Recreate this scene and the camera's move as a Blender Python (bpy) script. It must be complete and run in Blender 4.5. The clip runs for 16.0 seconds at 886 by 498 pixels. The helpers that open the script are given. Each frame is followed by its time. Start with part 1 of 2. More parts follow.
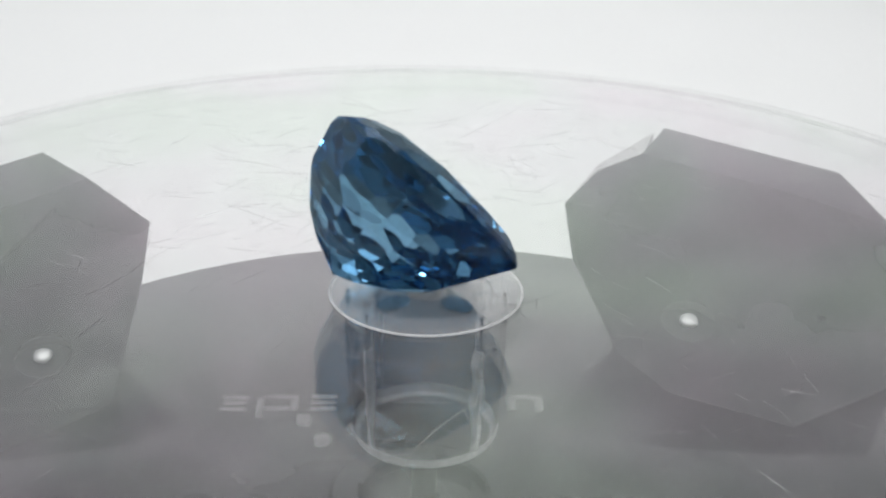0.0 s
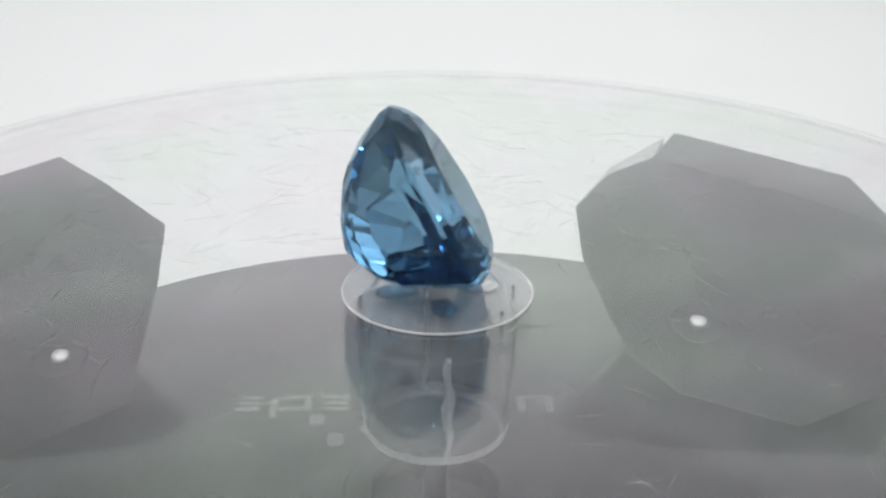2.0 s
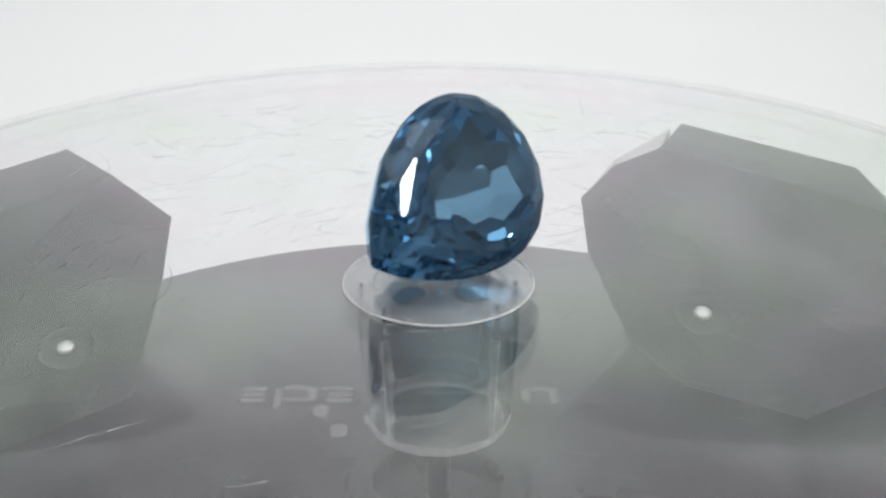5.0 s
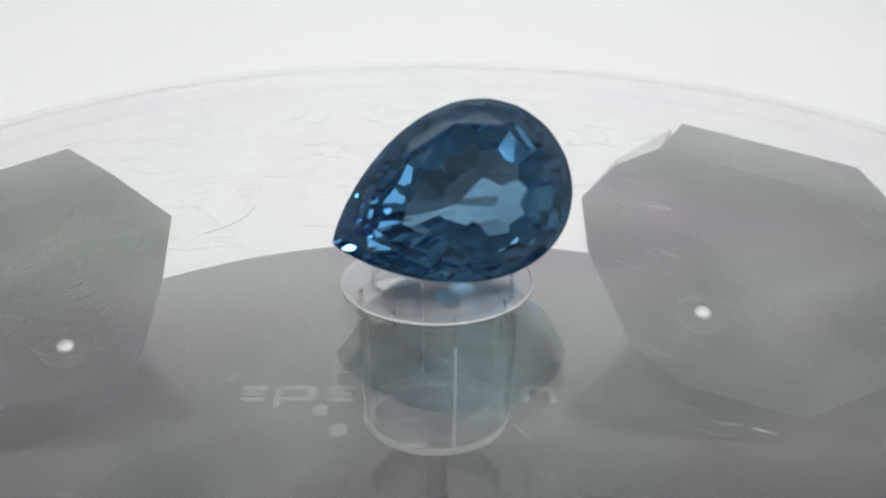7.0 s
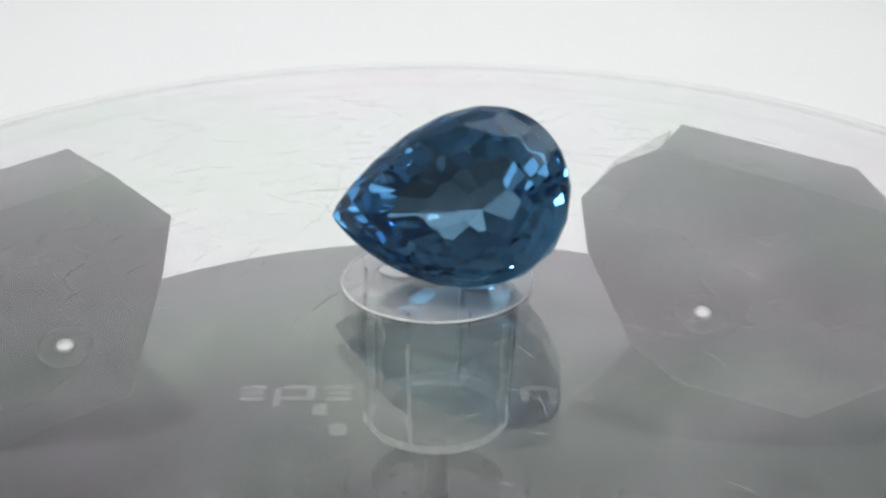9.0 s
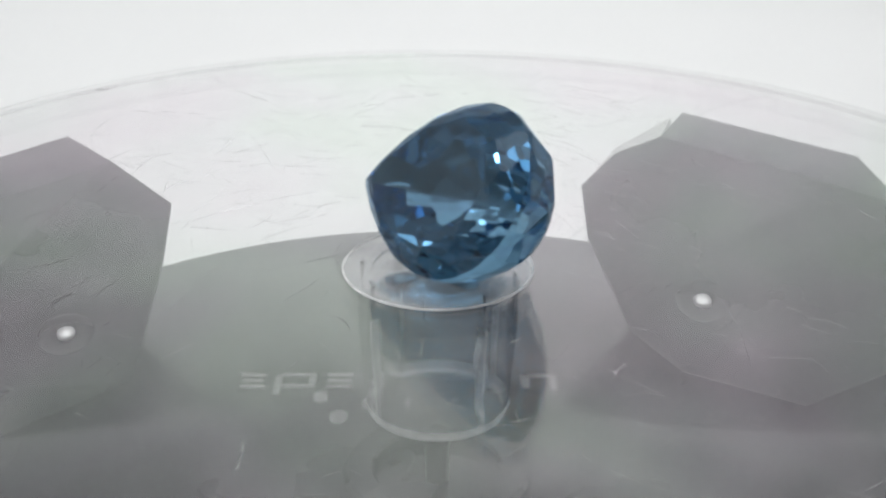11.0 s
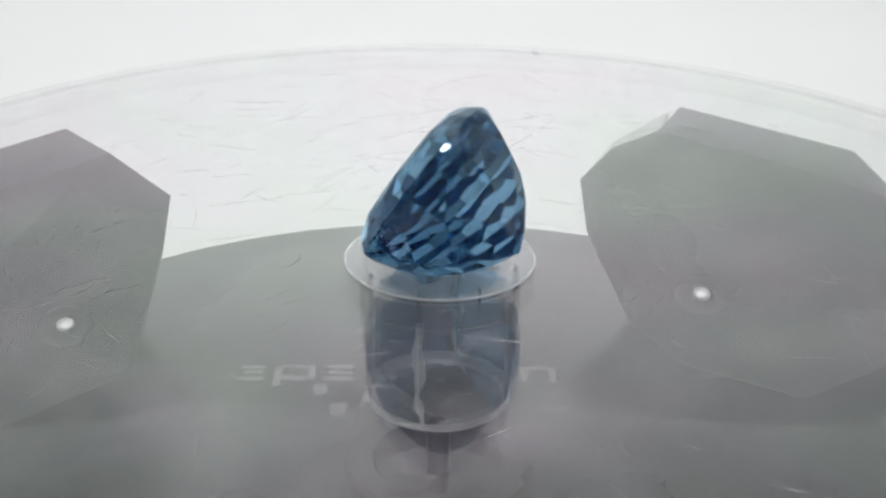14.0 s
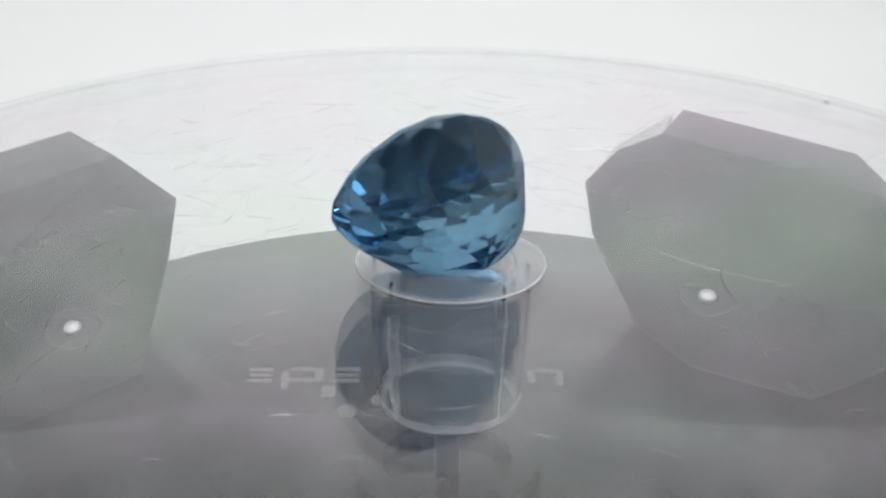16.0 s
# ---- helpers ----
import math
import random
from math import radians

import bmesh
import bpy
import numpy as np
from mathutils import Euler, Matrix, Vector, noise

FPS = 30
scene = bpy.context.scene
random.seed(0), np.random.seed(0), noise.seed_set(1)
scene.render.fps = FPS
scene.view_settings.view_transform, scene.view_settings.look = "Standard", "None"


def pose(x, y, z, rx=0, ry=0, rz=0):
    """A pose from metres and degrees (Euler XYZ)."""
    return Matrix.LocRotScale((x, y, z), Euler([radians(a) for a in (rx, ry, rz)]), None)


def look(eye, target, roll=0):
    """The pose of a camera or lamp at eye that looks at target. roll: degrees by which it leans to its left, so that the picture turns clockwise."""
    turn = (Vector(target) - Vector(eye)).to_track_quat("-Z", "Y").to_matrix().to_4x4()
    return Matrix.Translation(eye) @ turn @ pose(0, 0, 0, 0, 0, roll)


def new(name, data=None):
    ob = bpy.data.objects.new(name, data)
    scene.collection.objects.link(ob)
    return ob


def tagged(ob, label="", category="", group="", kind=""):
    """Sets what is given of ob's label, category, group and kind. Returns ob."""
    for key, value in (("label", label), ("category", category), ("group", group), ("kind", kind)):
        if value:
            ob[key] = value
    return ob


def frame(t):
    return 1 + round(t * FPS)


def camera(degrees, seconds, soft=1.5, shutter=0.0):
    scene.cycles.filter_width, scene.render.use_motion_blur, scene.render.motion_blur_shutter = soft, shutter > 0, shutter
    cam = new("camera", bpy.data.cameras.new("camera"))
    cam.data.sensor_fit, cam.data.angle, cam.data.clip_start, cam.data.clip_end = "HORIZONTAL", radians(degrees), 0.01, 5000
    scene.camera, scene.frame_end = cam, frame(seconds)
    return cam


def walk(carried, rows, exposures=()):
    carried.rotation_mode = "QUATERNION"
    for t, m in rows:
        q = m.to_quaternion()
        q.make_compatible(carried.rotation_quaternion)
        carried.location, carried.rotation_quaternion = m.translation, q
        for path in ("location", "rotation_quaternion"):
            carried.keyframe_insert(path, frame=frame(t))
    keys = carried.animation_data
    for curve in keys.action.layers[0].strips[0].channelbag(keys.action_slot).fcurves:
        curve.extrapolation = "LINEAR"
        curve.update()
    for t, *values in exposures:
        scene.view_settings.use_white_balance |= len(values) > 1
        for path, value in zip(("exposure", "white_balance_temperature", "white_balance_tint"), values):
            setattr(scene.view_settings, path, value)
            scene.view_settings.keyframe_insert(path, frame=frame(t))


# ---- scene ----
from mathutils.bvhtree import BVHTree

MM = 0.001

# ---- camera and its path ----
cam = camera(36.0, 16.0, soft=2.6)
CAM_ROWS = [
    (0.0, pose(-0.00088, -0.07145, 0.03572, 65.188, -0.837, -1.082)),
    (0.5, pose(-0.00088, -0.07191, 0.03569, 65.380, -0.661, -0.837)),
    (1.0, pose(-0.00088, -0.07232, 0.03566, 65.457, -0.562, -0.711)),
    (1.5, pose(-0.00083, -0.07261, 0.03565, 65.537, -0.580, -0.556)),
    (2.0, pose(-0.00073, -0.07275, 0.03566, 65.614, -0.585, -0.551)),
    (2.5, pose(-0.00060, -0.07277, 0.03569, 65.477, -0.384, -0.530)),
    (3.0, pose(-0.00044, -0.07274, 0.03571, 65.497, -0.300, -0.350)),
    (3.5, pose(-0.00023, -0.07273, 0.03572, 65.482, -0.212, -0.235)),
    (4.0, pose(0.00006, -0.07275, 0.03569, 65.376, -0.227, -0.035)),
    (6.5, pose(0.00038, -0.07279, 0.03564, 65.225, -0.221, 0.180)),
    (7.0, pose(0.00062, -0.07282, 0.03558, 65.295, -0.189, 0.303)),
    (7.5, pose(0.00072, -0.07283, 0.03550, 65.336, -0.148, 0.364)),
    (8.0, pose(0.00073, -0.07284, 0.03542, 65.410, -0.212, 0.394)),
    (8.5, pose(0.00067, -0.07287, 0.03532, 65.440, -0.268, 0.402)),
    (9.0, pose(0.00052, -0.07295, 0.03521, 65.501, -0.259, 0.255)),
    (11.5, pose(0.00031, -0.07306, 0.03510, 64.909, -0.350, 0.205)),
    (12.0, pose(0.00011, -0.07316, 0.03501, 64.851, -0.388, -0.001)),
    (12.5, pose(-0.00002, -0.07323, 0.03491, 64.871, -0.489, 0.009)),
    (13.0, pose(-0.00011, -0.07327, 0.03483, 64.911, -0.524, -0.083)),
    (13.5, pose(-0.00021, -0.07330, 0.03479, 65.018, -0.569, -0.041)),
    (14.0, pose(-0.00035, -0.07334, 0.03480, 64.975, -0.639, -0.109)),
    (14.5, pose(-0.00056, -0.07337, 0.03482, 65.044, -0.634, -0.205)),
    (15.0, pose(-0.00087, -0.07340, 0.03484, 64.987, -0.758, -0.285)),
    (15.5, pose(-0.00124, -0.07343, 0.03486, 64.958, -0.916, -0.347)),
    (16.0, pose(-0.00164, -0.07346, 0.03489, 65.064, -0.802, -0.520)),
]
walk(cam, CAM_ROWS)
# long light paths inside the cut stone
scene.cycles.max_bounces, scene.cycles.glossy_bounces, scene.cycles.transmission_bounces = 24, 20, 20

# ---- world and lights ----
world = bpy.data.worlds.new("room_light")
scene.world = world
world.use_nodes = True
wbg = world.node_tree.nodes["Background"]
wbg.inputs["Color"].default_value = (0.9, 0.95, 1.0, 1)
wbg.inputs["Strength"].default_value = 0.25


def area_lamp(name, at, to, sx, sy, watts, colour):
    data = bpy.data.lights.new(name, "AREA")
    data.shape, data.size, data.size_y, data.energy, data.color = "RECTANGLE", sx, sy, watts, colour
    ob = new(name, data)
    ob.matrix_world = look(at, to)
    return ob


area_lamp("tent_lamp", (0.0, 0.01, 0.285), (0.0, 0.03, 0.0), 0.36, 0.17, 0.315, (1.0, 1.0, 1.012))
# added fill, no fixture: brightens the upper back wall
area_lamp("wall_fill", (0.0, 0.02, 0.27), (0.0, 0.29, 0.225), 0.34, 0.05, 0.40, (1.0, 1.0, 1.012))
# two small added lamps, with no fixture, to put glints on the stone
area_lamp("glint_fill", (-0.10, -0.10, 0.26), (-0.03, 0.03, 0.0), 0.03, 0.03, 0.13, (1.0, 0.99, 0.97))
area_lamp("glint_fill", (0.10, -0.10, 0.26), (0.03, 0.03, 0.0), 0.03, 0.03, 0.13, (1.0, 0.99, 0.97))


# ---- materials ----
def material(name):
    m = bpy.data.materials.new(name)
    m.use_nodes = True
    nt = m.node_tree
    nt.nodes.clear()
    out = nt.nodes.new("ShaderNodeOutputMaterial")
    return m, nt, out


def noise_node(nt, scale, detail=4.0, rough=0.55):
    tc = nt.nodes.new("ShaderNodeTexCoord")
    n = nt.nodes.new("ShaderNodeTexNoise")
    n.inputs["Scale"].default_value, n.inputs["Detail"].default_value, n.inputs["Roughness"].default_value = scale, detail, rough
    nt.links.new(tc.outputs["Object"], n.inputs["Vector"])
    return n


def ramp(nt, src, a, b, lo=0.3, hi=0.7):
    r = nt.nodes.new("ShaderNodeValToRGB")
    r.color_ramp.elements[0].position, r.color_ramp.elements[1].position = lo, hi
    r.color_ramp.elements[0].color, r.color_ramp.elements[1].color = (*a, 1), (*b, 1)
    nt.links.new(src, r.inputs["Fac"])
    return r


def value_range(nt, src, a, b, lo=0.3, hi=0.7):
    r = nt.nodes.new("ShaderNodeMapRange")
    r.inputs["From Min"].default_value, r.inputs["From Max"].default_value = lo, hi
    r.inputs["To Min"].default_value, r.inputs["To Max"].default_value = a, b
    nt.links.new(src, r.inputs["Value"])
    return r


def surface(name, a, b, scale, rough=(0.4, 0.6), fine=None, bump=0.0, metal=0.0, spec=0.5):
    m, nt, out = material(name)
    p = nt.nodes.new("ShaderNodeBsdfPrincipled")
    n1 = noise_node(nt, scale)
    n2 = noise_node(nt, fine or scale * 12, 6.0)
    mix = nt.nodes.new("ShaderNodeMath")
    mix.operation = "MULTIPLY_ADD"
    nt.links.new(n2.outputs["Fac"], mix.inputs[0])
    mix.inputs[1].default_value = 0.35
    half = nt.nodes.new("ShaderNodeMath")
    half.operation = "MULTIPLY"
    half.inputs[1].default_value = 0.65
    nt.links.new(n1.outputs["Fac"], half.inputs[0])
    nt.links.new(half.outputs[0], mix.inputs[2])
    nt.links.new(ramp(nt, mix.outputs[0], a, b).outputs["Color"], p.inputs["Base Color"])
    nt.links.new(value_range(nt, n2.outputs["Fac"], *rough).outputs[0], p.inputs["Roughness"])
    p.inputs["Metallic"].default_value = metal
    p.inputs["Specular IOR Level"].default_value = spec
    if bump:
        bn = nt.nodes.new("ShaderNodeBump")
        bn.inputs["Strength"].default_value, bn.inputs["Distance"].default_value = bump, 0.0001
        nt.links.new(n2.outputs["Fac"], bn.inputs["Height"])
        nt.links.new(bn.outputs["Normal"], p.inputs["Normal"])
    nt.links.new(p.outputs["BSDF"], out.inputs["Surface"])
    return m


def clear_sheet(name, haze, tint, scale, power=3.8, base_haze=0.0, gloss_rough=0.012, least=0.02, film=False):
    """Clear polished plastic: lets light straight through, mirrors more at grazing angles, with a worn haze; on the
    foot the haze paints a highlight.
    """
    m, nt, out = material(name)
    tr = nt.nodes.new("ShaderNodeBsdfTransparent")
    tr.inputs["Color"].default_value = (*tint, 1)
    gl = nt.nodes.new("ShaderNodeBsdfGlossy")
    gl.inputs["Roughness"].default_value = gloss_rough
    if film:
        # a faint rainbow film: patches of pink and green shine
        patch = noise_node(nt, 42, 3.0, 0.55)
        tones = ramp(nt, patch.outputs["Fac"], (1.0, 0.93, 0.985), (0.93, 1.0, 0.94), 0.40, 0.60)
        tones.color_ramp.elements.new(0.5).color = (0.98, 0.98, 1.0, 1)
        nt.links.new(tones.outputs["Color"], gl.inputs["Color"])
    lw = nt.nodes.new("ShaderNodeLayerWeight")
    lw.inputs["Blend"].default_value = 0.5
    pw = nt.nodes.new("ShaderNodeMath")
    pw.operation = "POWER"
    pw.inputs[1].default_value = power
    nt.links.new(lw.outputs["Facing"], pw.inputs[0])
    add = nt.nodes.new("ShaderNodeMath")
    add.operation, add.use_clamp = "ADD", True
    add.inputs[1].default_value = least
    nt.links.new(pw.outputs[0], add.inputs[0])
    mx = nt.nodes.new("ShaderNodeMixShader")
    nt.links.new(add.outputs[0], mx.inputs["Fac"])
    nt.links.new(tr.outputs[0], mx.inputs[1])
    nt.links.new(gl.outputs[0], mx.inputs[2])
    df = nt.nodes.new("ShaderNodeBsdfDiffuse")
    n = noise_node(nt, scale, 8.0, 0.7)
    tone = noise_node(nt, scale * 0.6, 2.0, 0.5)
    warm, cool = ((0.87, 0.75, 0.86), (0.74, 0.83, 0.73)) if film else ((0.90, 0.90, 0.90), (0.84, 0.84, 0.85))
    nt.links.new(ramp(nt, tone.outputs["Fac"], warm, cool, 0.4, 0.6).outputs["Color"], df.inputs["Color"])
    mx2 = nt.nodes.new("ShaderNodeMixShader")
    nt.links.new(value_range(nt, n.outputs["Fac"], base_haze, base_haze + haze, 0.45, 0.75).outputs[0], mx2.inputs["Fac"])
    nt.links.new(mx.outputs[0], mx2.inputs[1])
    nt.links.new(df.outputs[0], mx2.inputs[2])
    nt.links.new(mx2.outputs[0], out.inputs["Surface"])
    return m


def worn_mark(name, colour, cover):
    """A shallow scratch: partly clear, partly pale, scattering light to both sides."""
    m, nt, out = material(name)
    tr = nt.nodes.new("ShaderNodeBsdfTransparent")
    df = nt.nodes.new("ShaderNodeBsdfGlossy")
    df.inputs["Roughness"].default_value = 0.38
    tl = nt.nodes.new("ShaderNodeBsdfTranslucent")
    for node in (df, tl):
        node.inputs["Color"].default_value = (*colour, 1)
    both = nt.nodes.new("ShaderNodeMixShader")
    both.inputs["Fac"].default_value = 0.25
    nt.links.new(df.outputs[0], both.inputs[1])
    nt.links.new(tl.outputs[0], both.inputs[2])
    n = noise_node(nt, 700, 3.0)
    mx = nt.nodes.new("ShaderNodeMixShader")
    nt.links.new(value_range(nt, n.outputs["Fac"], 0.0, cover, 0.35, 0.7).outputs[0], mx.inputs["Fac"])
    nt.links.new(tr.outputs[0], mx.inputs[1])
    nt.links.new(both.outputs[0], mx.inputs[2])
    nt.links.new(mx.outputs[0], out.inputs["Surface"])
    return m


def cut_stone(name, body, shine, ior, rough):
    """A coloured refracting stone; light is also tinted each time it is mirrored inside."""
    m, nt, out = material(name)
    rf = nt.nodes.new("ShaderNodeBsdfRefraction")
    rf.inputs["Color"].default_value, rf.inputs["IOR"].default_value, rf.inputs["Roughness"].default_value = (*body, 1), ior, rough
    gl = nt.nodes.new("ShaderNodeBsdfGlossy")
    gl.inputs["Color"].default_value, gl.inputs["Roughness"].default_value = (*shine, 1), rough
    fr = nt.nodes.new("ShaderNodeFresnel")
    fr.inputs["IOR"].default_value = ior
    mx = nt.nodes.new("ShaderNodeMixShader")
    nt.links.new(fr.outputs[0], mx.inputs["Fac"])
    nt.links.new(rf.outputs[0], mx.inputs[1])
    nt.links.new(gl.outputs[0], mx.inputs[2])
    nt.links.new(mx.outputs[0], out.inputs["Surface"])
    return m


WHITE_SHEET = surface("white_sheet", (0.80, 0.81, 0.81), (0.84, 0.845, 0.84), 9, (0.7, 0.9), fine=900, bump=0.05, spec=0.2)
TENT_CLOTH = surface("tent_cloth", (0.74, 0.75, 0.76), (0.80, 0.81, 0.81), 14, (0.8, 0.95), fine=2000, bump=0.1, spec=0.2)
ROOM_GREY = surface("room_grey", (0.40, 0.405, 0.42), (0.47, 0.475, 0.485), 5, (0.7, 0.9))
BLACK_PLASTIC = surface("black_plastic", (0.012, 0.013, 0.014), (0.020, 0.021, 0.022), 60, (0.10, 0.16), fine=120, spec=0.3)
POD_PLASTIC = surface("dark_pod_plastic", (0.005, 0.006, 0.006), (0.010, 0.011, 0.011), 45, (0.16, 0.24), fine=120, spec=0.18)
# pod plastic with a white reflection put into the colour
PALE_PLASTIC = surface("pale_sheen_plastic", (0.42, 0.42, 0.42), (0.55, 0.55, 0.54), 200, (0.4, 0.6), fine=900)
STEEL = surface("dark_steel", (0.02, 0.02, 0.022), (0.04, 0.04, 0.042), 300, (0.35, 0.5), metal=0.6)
CHROME = surface("chrome", (0.5, 0.5, 0.5), (0.7, 0.7, 0.7), 300, (0.45, 0.6), metal=1.0)
PRINT = surface("grey_print", (0.15, 0.15, 0.15), (0.22, 0.22, 0.22), 800, (0.5, 0.7), spec=0.3)
DISC_CLEAR = clear_sheet("clear_acrylic", 0.10, (0.985, 0.99, 0.985), 70, 3.5, 0.008, film=True)
RIM_CLEAR = clear_sheet("polished_acrylic_edge", 0.03, (1.0, 1.0, 1.0), 200, 4.5, 0.02, 0.1, 0.02)
HUB_CLEAR = clear_sheet("clear_moulded_plastic", 0.06, (0.945, 0.95, 0.96), 260, 1.4, 0.015, 0.03, 0.006)
FLANGE_CLEAR = clear_sheet("clear_flange_plastic", 0.08, (0.985, 0.985, 0.99), 300, 3.0, 0.10, 0.05)
HUB_EDGE = clear_sheet("rough_cut_plastic", 0.4, (0.96, 0.96, 0.96), 700, 2.0, 0.55, 0.15)
# strong white haze paints the light caught by the sleeve's lower edge
FOOT_EDGE = clear_sheet("bright_foot_plastic", 0.35, (0.97, 0.97, 0.97), 500, 1.4, 0.55, 0.1)
CHIP = clear_sheet("chalky_chip", 0.4, (0.97, 0.97, 0.97), 900, 2.0, 0.5, 0.2)
SCRATCH = worn_mark("scratch_white", (1.0, 1.0, 0.99), 0.6)
LINT = surface("pale_lint", (0.32, 0.32, 0.33), (0.45, 0.45, 0.45), 900, (0.7, 0.9))
FIBRE = surface("grey_fibre", (0.10, 0.10, 0.11), (0.2, 0.2, 0.2), 900, (0.6, 0.9))
GEM = cut_stone("blue_topaz", (0.41, 0.59, 0.715), (0.61, 0.745, 0.835), 1.62, 0.014)


# ---- mesh helpers ----
def mesh_from(name, verts, faces, mat, smooth=False):
    me = bpy.data.meshes.new(name)
    me.from_pydata([tuple(c * MM for c in v) for v in verts], [], faces)
    me.materials.append(mat)
    bm = bmesh.new()
    bm.from_mesh(me)
    bmesh.ops.recalc_face_normals(bm, faces=bm.faces)
    for f in bm.faces:
        f.smooth = smooth
    bm.to_mesh(me)
    bm.free()
    return me


def part(name, mesh, parent=None, label=""):
    ob = new(name, mesh)
    ob.parent = parent
    if label:
        ob["label"] = label
    return ob


def lathe(name, profile, mat, n=96, smooth=True, closed=True):
    """A body of revolution round z from (radius, z) pairs in millimetres."""
    verts, faces = [], []
    k = len(profile)
    for i in range(n):
        a = 2 * math.pi * i / n
        verts += [(r * math.cos(a), r * math.sin(a), z) for r, z in profile]
    for i in range(n):
        j = (i + 1) % n
        for q in range(k if closed else k - 1):
            w = (q + 1) % k
            faces.append((i * k + q, j * k + q, j * k + w, i * k + w))
    me = mesh_from(name, verts, faces, mat, smooth)
    if smooth:
        me.set_sharp_from_angle(angle=radians(35))
    return me


def plate(name, top, bottom, mat):
    """A closed solid between two outlines with the same number of corners."""
    n = len(top)
    faces = [tuple(range(n)), tuple(range(2 * n - 1, n - 1, -1))]
    faces += [(i, (i + 1) % n, n + (i + 1) % n, n + i) for i in range(n)]
    return mesh_from(name, list(top) + list(bottom), faces, mat)


# ---- the white light tent ----
def build_tent():
    x0, x1, yb, zf, zt, rad = -260, 260, 290, -20, 300, 120
    prof = [(-300, zf)]
    for i in range(17):
        a = math.pi / 2 * i / 16
        prof.append((yb - rad + rad * math.sin(a), zf + rad - rad * math.cos(a)))
    prof.append((yb, zt))
    verts, faces = [], []
    for y, z in prof:
        verts += [(x0, y, z), (x1, y, z)]
    for i in range(len(prof) - 1):
        faces.append((2 * i, 2 * i + 1, 2 * i + 3, 2 * i + 2))
    ob = new("backdrop", mesh_from("backdrop", verts, faces, WHITE_SHEET, True))
    mod = ob.modifiers.new("thickness", "SOLIDIFY")
    mod.thickness, mod.offset = 0.0008, 1
    tagged(ob, "white seamless paper sweep under and behind the turntable", "backdrop", kind="structure")

    def slab(name, lo, hi, mat, label, cat):
        a, b = lo, hi
        top = [(a[0], a[1], b[2]), (b[0], a[1], b[2]), (b[0], b[1], b[2]), (a[0], b[1], b[2])]
        bot = [(x, y, a[2]) for x, y, _ in top]
        o = new(name, plate(name, top, bot, mat))
        tagged(o, label, cat, kind="structure")

    slab("wall_west", (x0 - 4, -300, zf), (x0 - 0.5, yb + 4, zt), TENT_CLOTH, "white cloth side wall of the light tent", "wall")
    slab("wall_east", (x1 + 0.5, -300, zf), (x1 + 4, yb + 4, zt), TENT_CLOTH, "white cloth side wall of the light tent", "wall")
    slab("ceiling", (x0 - 4, -300, zt + 1), (x1 + 4, yb + 4, zt + 5), TENT_CLOTH, "white cloth top of the light tent", "ceiling")
    # added out of view: its grey fills the dark facets of the stone
    slab("wall_south", (x0 - 4, -306, zf), (x1 + 4, -301, zt), ROOM_GREY, "unseen mid-grey wall added in front to lighten the stone's dark facets", "wall")


build_tent()


# ---- the black turntable base ----
def build_base():
    base = tagged(new("turntable"), "round black plastic turntable body with faint white print", "turntable")
    part("base_plate", lathe("base_plate", [(0.01, -20), (38.6, -20), (39.4, -19.4), (39.6, -16), (39.3, -15.3), (38.7, -15), (0.01, -15)], BLACK_PLASTIC, 128), base)
    part("collar", lathe("collar", [(4.0, -15.0), (6.0, -15.0), (6.0, -14.3), (5.7, -14.0), (4.2, -14.0), (4.0, -14.2)], BLACK_PLASTIC, 64), base, "raised black ring round the shaft")
    part("shaft", lathe("shaft", [(0.01, -15), (0.75, -15), (0.75, -11.6), (0.6, -11.4), (0.01, -11.4)], STEEL, 32), base, "thin steel drive shaft")
    return base


BASE = build_base()


def rounded_bar(x, y, w, h, ang, z=-14.985, n=6):
    """A flat printed bar with round corners; half sizes w, h."""
    r = min(w, h) * 0.98
    ring = []
    for cx, cy, s in ((w - r, h - r, 0), (-w + r, h - r, 1), (-w + r, -h + r, 2), (w - r, -h + r, 3)):
        for i in range(n):
            a = math.pi / 2 * (s + i / (n - 1))
            px, py = cx + r * math.cos(a), cy + r * math.sin(a)
            ring.append((x + px * math.cos(ang) - py * math.sin(ang), y + px * math.sin(ang) + py * math.cos(ang)))
    return [(a, b, z) for a, b in ring], [(a, b, z - 0.014) for a, b in ring]


def build_print():
    """Faint marks printed on the base: a row of plain bars and three dots."""
    for x, y, w, h in ((-6.85, 7.2, 0.58, 0.85), (-8.3, 9.8, 0.52, 0.8), (-4.75, 8.7, 0.5, 0.7)):
        part("print_dot", plate("print_dot", *rounded_bar(x, y, w, h, 0), PRINT), BASE, "faint white printed dot")
    for x, y, w, h in ((-13.35, 12.75, 0.95, 0.28), (-13.35, 11.2, 0.95, 0.28), (-13.35, 12.0, 0.8, 0.26), (-11.5, 11.4, 0.27, 1.35), (-10.3, 12.9, 0.95, 0.27),
                       (-10.3, 11.3, 0.95, 0.27), (-9.1, 12.1, 0.27, 1.0), (-7.1, 12.9, 1.0, 0.27), (-7.1, 11.3, 1.0, 0.27), (-7.1, 12.1, 0.9, 0.24),
                       (6.25, 12.1, 0.3, 1.0), (7.2, 12.95, 1.0, 0.27), (8.25, 12.0, 0.3, 1.1)):
        part("print_bar", plate("print_bar", *rounded_bar(x, y, w, h, 0), PRINT), BASE, "faint white printed bar")


build_print()



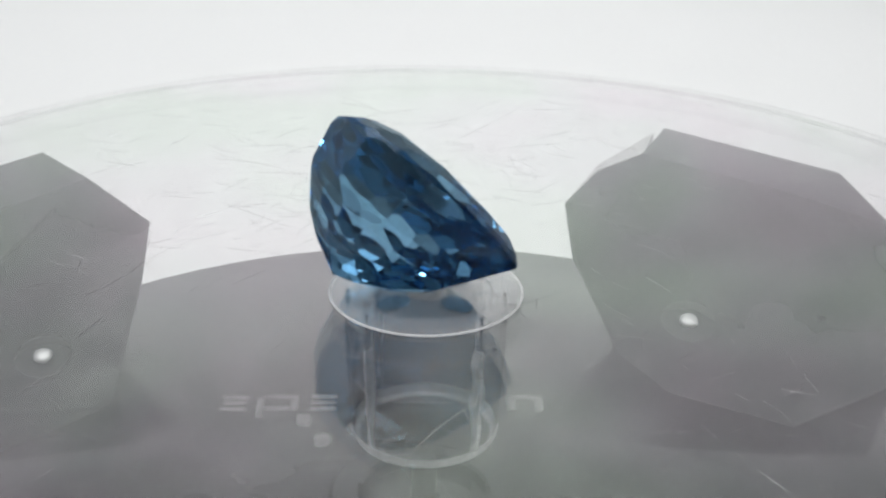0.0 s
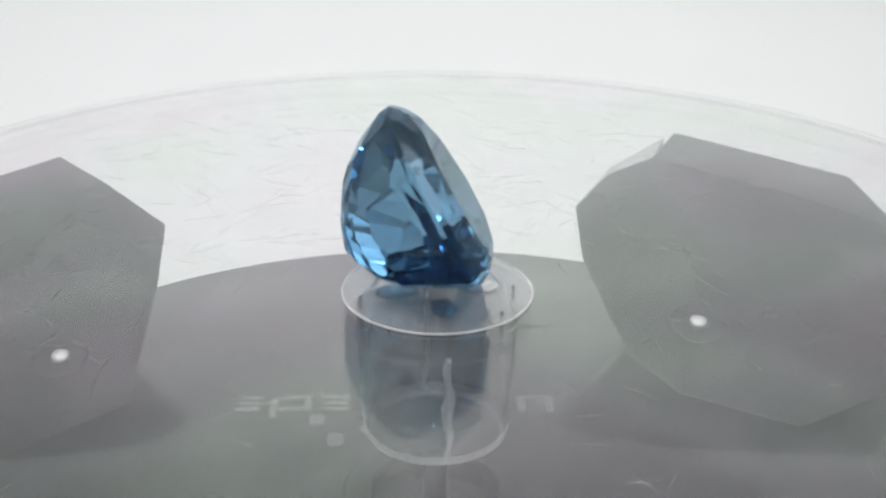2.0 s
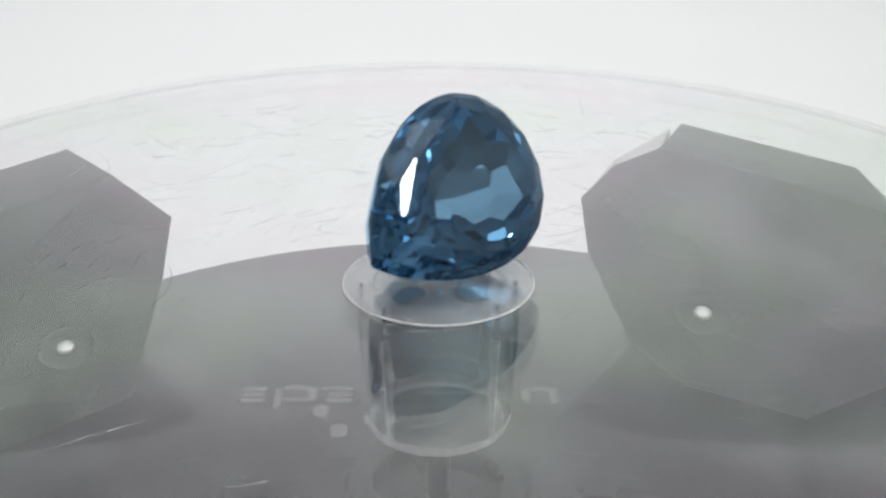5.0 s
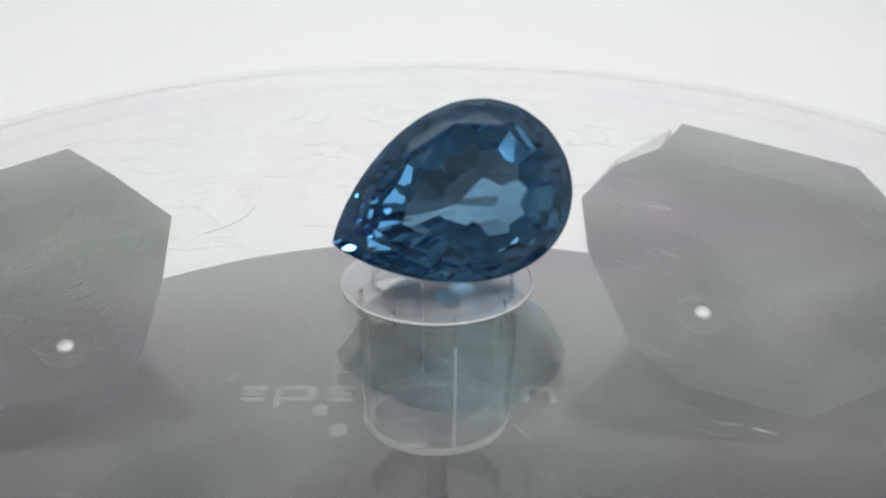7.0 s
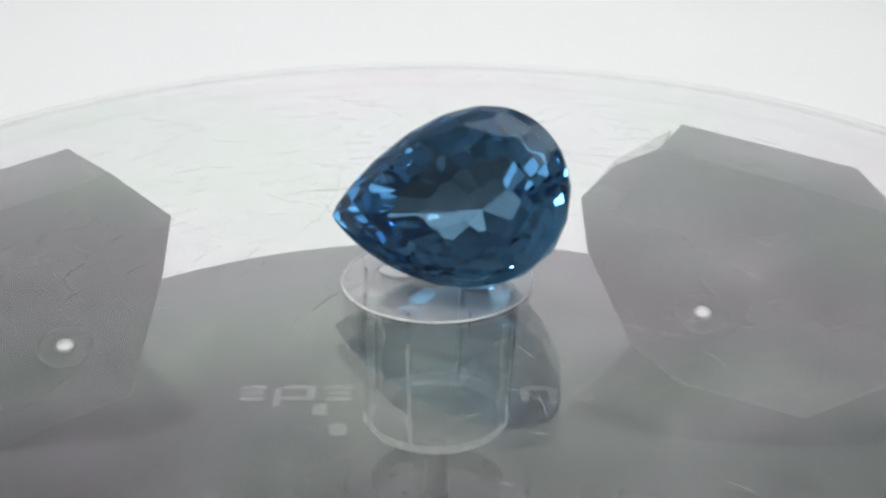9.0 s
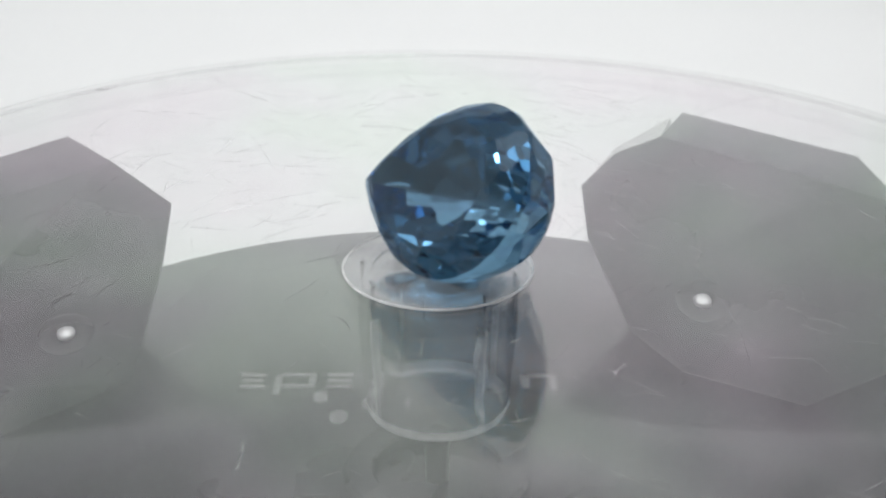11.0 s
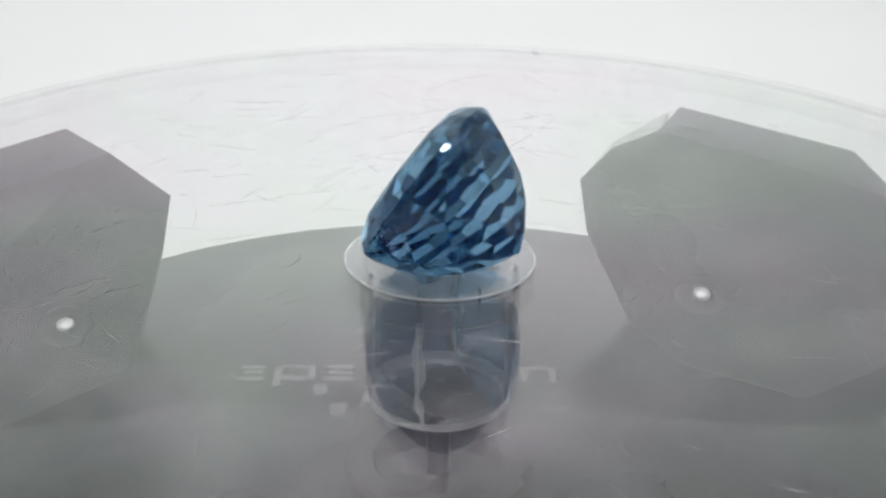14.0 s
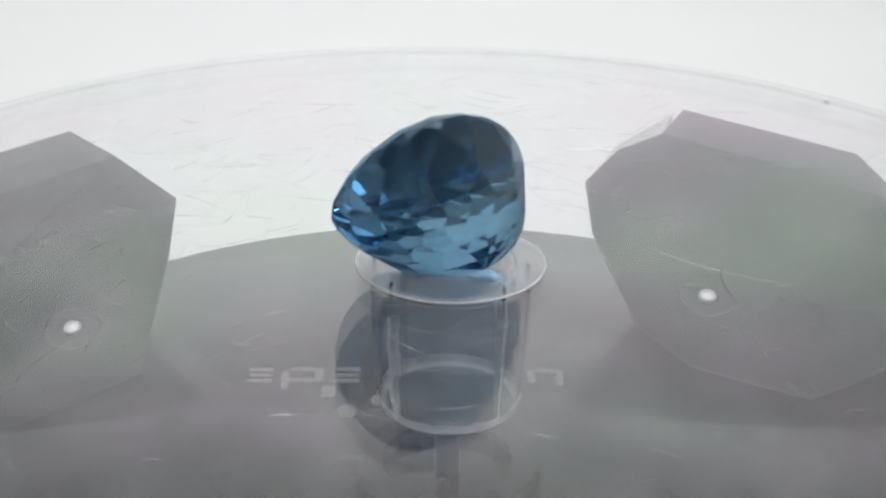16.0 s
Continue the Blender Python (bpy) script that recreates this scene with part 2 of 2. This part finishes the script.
# ---- the two faceted pods ----
def pod_body(name, outline, split, fold, low):
    """A wedge whose top is folded along a ridge between two outline corners; split is the index where the ridge ends."""
    n, k = len(outline), len(fold)
    verts = list(outline) + list(fold) + list(low)
    back = list(range(0, split + 1)) + [n + i for i in range(k)][::-1]
    front = [n + i for i in range(k)] + list(range(split, n)) + [0]
    faces = [tuple(back), tuple(front)]
    faces += [(i, (i + 1) % n, n + k + (i + 1) % n, n + k + i) for i in range(n)]
    faces.append(tuple(range(n + k, 2 * n + k))[::-1])
    return mesh_from(name, verts, faces, POD_PLASTIC)


def build_pod(outline, split, fold, shift, spot, label):
    pod = tagged(new("pod"), label, "pod", group="pods beside the base")
    n = len(outline)
    cx, cy = sum(v[0] for v in outline) / n, sum(v[1] for v in outline) / n
    low = [((v[0] - cx) * 0.8 + cx + shift[0], (v[1] - cy) * 0.8 + cy + shift[1], -15.3) for v in outline]
    shell = pod_body("pod_body", outline, split, fold, low)
    body = part("body", shell, pod)
    soft_edge = body.modifiers.new("soft_edge", "BEVEL")
    soft_edge.width, soft_edge.segments, soft_edge.limit_method = 0.0003, 3, "ANGLE"
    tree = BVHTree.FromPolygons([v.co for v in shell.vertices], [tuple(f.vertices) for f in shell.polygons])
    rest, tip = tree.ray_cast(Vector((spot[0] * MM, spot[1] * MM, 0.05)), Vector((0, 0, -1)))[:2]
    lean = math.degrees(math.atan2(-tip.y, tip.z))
    dome = []
    for i in range(7):
        a = math.pi / 2 * i / 6
        dome.append((max(0.01, 0.66 * math.cos(a)), 0.3 * math.sin(a)))
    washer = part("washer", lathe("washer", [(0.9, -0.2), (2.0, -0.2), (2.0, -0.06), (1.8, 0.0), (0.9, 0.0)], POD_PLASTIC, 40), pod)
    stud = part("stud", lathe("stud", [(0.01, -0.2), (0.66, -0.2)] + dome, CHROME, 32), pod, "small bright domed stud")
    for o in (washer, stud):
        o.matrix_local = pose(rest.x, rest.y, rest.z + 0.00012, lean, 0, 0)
    return pod


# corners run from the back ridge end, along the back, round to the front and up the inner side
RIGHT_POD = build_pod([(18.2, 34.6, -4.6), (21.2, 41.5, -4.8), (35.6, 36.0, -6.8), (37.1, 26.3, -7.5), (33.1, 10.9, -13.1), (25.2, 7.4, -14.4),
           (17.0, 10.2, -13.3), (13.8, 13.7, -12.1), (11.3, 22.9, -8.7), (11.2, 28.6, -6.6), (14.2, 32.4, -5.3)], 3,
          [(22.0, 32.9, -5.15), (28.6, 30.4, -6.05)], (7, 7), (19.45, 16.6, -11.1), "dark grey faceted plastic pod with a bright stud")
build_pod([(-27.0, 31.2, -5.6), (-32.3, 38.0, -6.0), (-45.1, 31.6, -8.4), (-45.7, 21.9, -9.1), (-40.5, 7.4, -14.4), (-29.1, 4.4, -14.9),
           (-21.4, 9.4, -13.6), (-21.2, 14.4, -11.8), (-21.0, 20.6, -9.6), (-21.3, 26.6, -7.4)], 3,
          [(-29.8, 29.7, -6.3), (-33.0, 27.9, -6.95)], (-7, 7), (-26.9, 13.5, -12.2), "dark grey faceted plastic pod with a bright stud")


RIGHT_POD.location.z = 0.00025
# bevel whose reflection of the white wall is painted as pale colour
CHAMFER = [(11.6, 29.2, -6.75), (14.6, 34.2, -5.6), (20.3, 41.0, -5.2), (18.4, 34.9, -4.9), (14.3, 32.3, -5.6)]
part("chamfer", plate("chamfer", CHAMFER, [(x, y, z - 0.8) for x, y, z in CHAMFER], PALE_PLASTIC), RIGHT_POD, "chamfer along the edge, its white sheen painted pale")


# ---- the clear disc, its rim, hub and scratches ----
SPIN_START, SPIN_RATE = 127.3, -17.0      # degrees, degrees a second


def spin(t):
    return pose(0, 0, 0, 0, 0, SPIN_START + SPIN_RATE * t)


def ribbon(pts, width, z, verts, faces):
    """Adds a thin raised sliver along the points, tapered at both ends."""
    n = len(pts)
    first = len(verts)
    for i, (x, y) in enumerate(pts):
        x2, y2 = pts[min(i + 1, n - 1)]
        x1, y1 = pts[max(i - 1, 0)]
        d = math.hypot(x2 - x1, y2 - y1) or 1
        w = width * (0.15 + 0.85 * math.sin(math.pi * i / (n - 1))) / 2
        ox, oy = -(y2 - y1) / d * w, (x2 - x1) / d * w
        verts += [(x + ox, y + oy, z), (x, y, z + 0.02), (x - ox, y - oy, z)]
    for i in range(n - 1):
        a = first + 3 * i
        faces += [(a, a + 1, a + 4, a + 3), (a + 1, a + 2, a + 5, a + 4)]


def curve_points(x, y, heading, length, bend, n):
    pts = []
    for i in range(n):
        pts.append((x, y))
        heading += bend / n + random.uniform(-0.06, 0.06)
        x, y = x + length / n * math.cos(heading), y + length / n * math.sin(heading)
    return pts


def wedge(name, profile, a0, a1, n, mat):
    """Part of a body of revolution, closed at both ends."""
    k = len(profile)
    verts, faces = [], []
    for i in range(n + 1):
        a = a0 + (a1 - a0) * i / n
        verts += [(r * math.cos(a), r * math.sin(a), z) for r, z in profile]
    for i in range(n):
        for q in range(k):
            w = (q + 1) % k
            faces.append((i * k + q, (i + 1) * k + q, (i + 1) * k + w, i * k + w))
    faces += [tuple(range(k)), tuple(range(n * k, n * k + k))[::-1]]
    me = mesh_from(name, verts, faces, mat, True)
    me.set_sharp_from_angle(angle=radians(35))
    return me


def sleeve_quarter(a0, a1, n=18):
    """A quarter of the sleeve: round and tapered outside, one flat wall of the square bore inside."""
    outside = [(4.85, -0.97), (4.78, -4.0), (4.45, -9.0), (4.33, -9.35), (4.15, -9.5)]
    mid, flat = (a0 + a1) / 2, 2.78
    k = len(outside) + 4
    verts, faces = [], []
    for i in range(n + 1):
        a = a0 + (a1 - a0) * i / n
        inner = min(flat / math.cos(a - mid), 3.9)
        ring = outside + [(inner + 0.1, -9.45), (inner, -9.3), (inner + 0.1, -4.0), (inner + 0.2, -0.97)]
        verts += [(r * math.cos(a), r * math.sin(a), z) for r, z in ring]
    for i in range(n):
        for q in range(k):
            w = (q + 1) % k
            faces.append((i * k + q, (i + 1) * k + q, (i + 1) * k + w, i * k + w))
    faces += [tuple(range(k)), tuple(range(n * k, n * k + k))[::-1]]
    me = mesh_from("sleeve", verts, faces, HUB_CLEAR, True)
    me.set_sharp_from_angle(angle=radians(35))
    return me


def slot_face(a, ragged, seed):
    """An upright sliver in a slot of the sleeve, straight or chipped."""
    rng = random.Random(40 + seed)
    rows = 16
    verts, faces = [], []
    for i in range(rows + 1):
        z = -2.3 - 7.0 * i / rows
        r0, r1 = 4.15, 4.80 - 0.33 * i / rows
        w = 0.05
        off = 0.0
        if ragged:
            w = 0.07 + 0.16 * rng.random() + 0.14 * math.exp(-((i - 7) / 3.0) ** 2)
            off = 0.16 * math.sin(i * 0.9 + seed) * rng.uniform(0.4, 1.0) + 0.05 * (i - 8) / 8
        for r, s in ((r0, -1), (r1, -1), (r1, 1), (r0, 1)):
            x, y = r, s * w + off
            verts.append((x * math.cos(a) - y * math.sin(a), x * math.sin(a) + y * math.cos(a), z))
    for i in range(rows):
        for q in range(4):
            faces.append((4 * i + q, 4 * i + (q + 1) % 4, 4 * i + 4 + (q + 1) % 4, 4 * i + 4 + q))
    faces += [(0, 1, 2, 3), tuple(range(4 * rows, 4 * rows + 4))[::-1]]
    me = mesh_from("cut_face", verts, faces, HUB_EDGE)
    me.materials.clear()
    return me


def slit(a):
    """A short solid dark sliver down the top of the sleeve, for a slit's shade."""
    ring = []
    for x, y in ((4.5, -0.025), (4.72, -0.02), (4.72, 0.02), (4.5, 0.025)):
        ring.append((x * math.cos(a) - y * math.sin(a), x * math.sin(a) + y * math.cos(a)))
    return [(x, y, -0.02) for x, y in ring], [(x, y, -0.95) for x, y in ring]


def build_disc():
    disc = tagged(new("turntable_disc"), "clear scratched acrylic disc with a moulded hub", "turntable disc")
    sheet = part("sheet", lathe("sheet", [(4.8, -0.95), (43.95, -0.95), (43.95, -0.22), (43.9, -0.15), (0.01, -0.15)], DISC_CLEAR, 160, closed=False), disc)
    rim = part("rim", lathe("rim", [(43.25, -0.2), (43.25, -0.14), (43.7, 0.14), (43.9, 0.16), (44.05, 0.0), (44.02, -0.2)], RIM_CLEAR, 160), disc, "frosted white polished edge")
    for o in (sheet,):
        o.visible_shadow = False
    # long single scratches and many hair-fine ones
    random.seed(11)
    verts, faces = [], []
    for i in range(42):
        r, a = 35 * math.sqrt(random.uniform(0.03, 0.98)), random.uniform(0, 2 * math.pi)
        pts = curve_points(r * math.cos(a), r * math.sin(a), random.uniform(0, 6.28), random.uniform(2.0, 11.0), random.uniform(-1.0, 1.0), 11)
        ribbon(pts, random.uniform(0.025, 0.05), -0.148, verts, faces)
    part("long_scratch", mesh_from("long_scratch", verts, faces, SCRATCH), disc, "pale curved scratches")["kind"] = "stuff"
    verts, faces = [], []
    for i in range(620):
        r, a = 6 + 31 * random.betavariate(2.0, 1.5), random.uniform(0, 2 * math.pi)
        turn = a + math.pi / 2 + random.gauss(0, 0.8)
        pts = curve_points(r * math.cos(a), r * math.sin(a), turn, random.uniform(0.6, 4.5), random.uniform(-0.8, 0.8), 6)
        ribbon(pts, random.uniform(0.012, 0.032), -0.148, verts, faces)
    part("fine_scratch", mesh_from("fine_scratch", verts, faces, SCRATCH), disc)["kind"] = "stuff"
    verts, faces = [], []
    for i in range(110):
        r, a = 43 * math.sqrt(random.uniform(0.02, 0.98)), random.uniform(0, 2 * math.pi)
        x, y, s = r * math.cos(a), r * math.sin(a), random.uniform(0.03, 0.07)
        ribbon([(x, y), (x + s, y + s * 0.3), (x + 2 * s, y)], s, -0.148, verts, faces)
    part("dust", mesh_from("dust", verts, faces, SCRATCH), disc)["kind"] = "stuff"
    # loose hairs and specks of lint that ride on the disc
    for x, y, heading, length, bend, wide in ((-4.6, -6.6, 1.75, 5.5, -0.9, 0.07), (4.5, -8.2, 2.4, 3.0, 1.6, 0.06), (-14.0, 9.0, 0.4, 6.0, 0.9, 0.05)):
        hv, hf = [], []
        ribbon(curve_points(x, y, heading, length, bend, 12), wide, -0.14, hv, hf)
        part("hair", mesh_from("hair", hv, hf, FIBRE), disc, "thin dark curled hair")
    fluff = random.Random(3)
    for i in range(9):
        hv, hf = [], []
        a = radians(217 + fluff.uniform(-16, 16))
        r = fluff.uniform(5.0, 6.6)
        ribbon(curve_points(r * math.cos(a), r * math.sin(a), fluff.uniform(0, 6.28), fluff.uniform(0.8, 2.0), fluff.uniform(-3, 3), 9), 0.05, 0.1, hv, hf)
        part("fluff", mesh_from("fluff", hv, hf, LINT), disc, "pale curl of fluff beside the flange")
    hv, hf = [], []
    ribbon([(-42.9, -7.6), (-42.7, -7.3), (-42.4, -7.1), (-42.2, -6.7)], 0.5, -0.12, hv, hf)
    part("lint", mesh_from("lint", hv, hf, LINT), disc, "grey speck of lint at the edge")
    # moulded hub: a flange on top, a hollow sleeve below, with a floor and a crack
    flange = part("flange", lathe("flange", [(3.9, -0.14), (5.45, -0.14), (5.62, -0.06), (5.66, 0.02), (5.58, 0.06), (4.5, 0.08), (3.9, 0.04)], FLANGE_CLEAR, 96), disc, "clear round flange lip")
    lip = part("lip", lathe("lip", [(5.62, -0.05), (5.70, -0.01), (5.70, 0.05), (5.64, 0.09), (5.58, 0.06)], HUB_EDGE, 96), disc, "pale edge of the flange")
    neck = part("neck", lathe("neck", [(0.9, -0.15), (1.3, -0.15), (1.25, 0.55), (1.1, 0.68), (0.9, 0.62)], HUB_CLEAR, 48), disc, "clear short post that carries the stone")
    clear = [flange, lip, neck]
    # the sleeve is split into four quarters by narrow slots
    foot = [(4.47, -8.85), (4.48, -9.05), (4.34, -9.45), (4.05, -9.58), (3.95, -9.52), (4.25, -9.35), (4.40, -9.02)]
    for q in range(4):
        a0 = radians(-84.7 + 90 * q + 0.9)
        a1 = radians(-84.7 + 90 * (q + 1) - 0.9)
        piece = part("sleeve", sleeve_quarter(a0, a1), disc, "clear quarter of the split sleeve")
        clear.append(piece)
        clear.append(part("foot_rim", wedge("foot_rim", foot, a0, a1, 20, FOOT_EDGE), piece, "rounded lower edge, its highlight painted pale"))
        # cut faces beside the slot: the second and fourth are broken and chalky
        ragged = q % 2 == 1
        cut = part("cut_face", slot_face(radians(-84.7 + 90 * q), ragged, q), piece, "pale cut face" if not ragged else "chipped white cut face")
        cut.data.materials.append(HUB_EDGE if not ragged else CHIP)
        clear.append(cut)
    # dark slivers put in for the shade of eight narrow slits
    for q in range(8):
        clear.append(part("slit", plate("slit", *slit(radians(-84.7 + 45 * q)), STEEL), flange, "thin dark sliver for the shade in a slit"))
    # the cap inside the flange, pressed into four shallow petals
    clear.append(part("cap", lathe("cap", [(1.3, -0.12), (3.88, -0.12), (3.88, -0.04), (1.3, -0.02)], FLANGE_CLEAR, 64), disc, "clear cap inside the flange"))
    for q in range(4):
        a = radians(-84.7 + 90 * q)
        ring = [(2.55 * math.cos(a) + 1.15 * math.cos(b) * math.cos(a) - 0.75 * math.sin(b) * math.sin(a),
                 2.55 * math.sin(a) + 1.15 * math.cos(b) * math.sin(a) + 0.75 * math.sin(b) * math.cos(a)) for b in (2 * math.pi * k / 24 for k in range(24))]
        clear.append(part("petal", plate("petal", [(x, y, 0.10) for x, y in ring], [(x, y, -0.01) for x, y in ring], HUB_CLEAR), disc, "raised clear petal"))
    for o in clear:
        o.visible_shadow = False
    return disc


DISC = build_disc()


# ---- the pear-cut stone ----
def build_gem():
    """A pear-cut stone: a pear-shaped prism cut by flat facets in tiers, table above and keel below."""
    length, width, taper, drift = 14.55, 10.55, 0.656, 0.9
    tilt, roll = radians(32.5), radians(17.5)
    top = max(abs(math.sin(k * 0.01) * abs(math.sin(k * 0.005)) ** taper) for k in range(629))

    def outline(u):
        return Vector((-length / 2 * math.cos(u), math.sin(u) * abs(math.sin(u / 2)) ** taper / top * width / 2, 0))

    crown, depth, n = 1.36, 6.46, 72
    ring = [outline(2 * math.pi * (i + 0.5) / n) for i in range(n)]
    bm = bmesh.new()
    upper = [bm.verts.new((p.x, p.y, crown)) for p in ring]
    lower = [bm.verts.new((p.x, p.y, -depth - 1)) for p in ring]
    bm.faces.new(upper)
    bm.faces.new(lower[::-1])
    for i in range(n):
        k = (i + 1) % n
        bm.faces.new((lower[i], lower[k], upper[k], upper[i]))
    # a tier: how many facets, their turn, and two levels (scale, height) of the outline that the facets touch
    tiers = [(20, 0.5, (1.0, 0.10), (0.92, 0.64), 0.0), (16, 0.0, (0.93, 0.60), (0.80, 1.13), 0.0), (10, 0.5, (0.815, 1.09), (0.69, 1.36), 0.0),
             (20, 0.5, (1.0, -0.10), (0.955, -0.9), 0.1), (10, 0.5, (0.965, -0.75), (0.70, -3.75), 0.6),
             (16, 0.0, (0.725, -3.55), (0.50, -4.95), 0.75), (16, 0.5, (0.53, -4.8), (0.28, -5.8), 0.9), (8, 0.0, (0.30, -5.75), (0.02, -6.5), 1.0)]
    rng = random.Random(5)
    for count, offset, (s0, z0), (s1, z1), shift in tiers:
        for i in range(count):
            u = 2 * math.pi * (i + offset) / count
            p, along = outline(u), outline(u + 0.01) - outline(u - 0.01)
            out = Vector((along.y, -along.x, 0)).normalized()
            if out.dot(p) < 0:
                out = -out
            h = out.dot(p)
            move = out.x * drift * shift
            d0, d1 = s0 * h + move * (0.5 if shift else 0), s1 * h + move
            if abs(z0) < 0.2:
                d0 = s0 * h
            lean = Vector((abs(z1 - z0), d0 - d1)).normalized()
            normal = Vector((out.x * lean.x, out.y * lean.x, math.copysign(lean.y, z1 - z0)))
            normal = (normal + Vector((rng.uniform(-1, 1), rng.uniform(-1, 1), 0)) * 0.008).normalized()
            at = Vector((out.x * d0, out.y * d0, z0))
            bmesh.ops.bisect_plane(bm, geom=bm.verts[:] + bm.edges[:] + bm.faces[:], dist=1e-5, plane_co=at, plane_no=normal, clear_outer=True)
            rim = [e for e in bm.edges if e.is_boundary]
            if rim:
                bmesh.ops.contextual_create(bm, geom=rim)
            bmesh.ops.remove_doubles(bm, verts=bm.verts[:], dist=1e-3)
    bmesh.ops.recalc_face_normals(bm, faces=bm.faces[:])
    sides = {"table": [], "crown": [], "girdle": [], "pavilion": []}
    for f in bm.faces:
        z = f.normal.z
        side = "table" if z > 0.995 else "crown" if z > 0.03 else "pavilion" if z < -0.03 else "girdle"
        sides[side].append([v.co.copy() for v in f.verts])
    bm.free()
    m4 = Matrix.Translation((0.747, -0.246, 5.286)) @ Matrix(((1, 0, 0, 0), (0, math.sin(tilt), -math.cos(tilt), 0), (0, math.cos(tilt), math.sin(tilt), 0), (0, 0, 0, 1))) @ Matrix.Rotation(roll, 4, "Z")
    gem = tagged(new("gemstone"), "pear-cut faceted blue topaz tilted on the clear hub", "gemstone")
    for side, polys in sides.items():
        verts, faces = [], []
        for f in polys:
            faces.append(tuple(range(len(verts), len(verts) + len(f))))
            verts += [(m4 @ v) * MM for v in f]
        me = bpy.data.meshes.new(side)
        me.from_pydata(verts, [], faces)
        weld = bmesh.new()
        weld.from_mesh(me)
        bmesh.ops.remove_doubles(weld, verts=weld.verts[:], dist=1e-6)
        weld.to_mesh(me)
        weld.free()
        me.materials.append(GEM)
        part(side, me, gem)
    return gem


GEMSTONE = build_gem()


# ---- what moves: disc and stone turn together ----
def motions():
    rows = [(0.5 * i, spin(0.5 * i)) for i in range(33)]
    walk(DISC, rows)
    walk(GEMSTONE, rows)


motions()
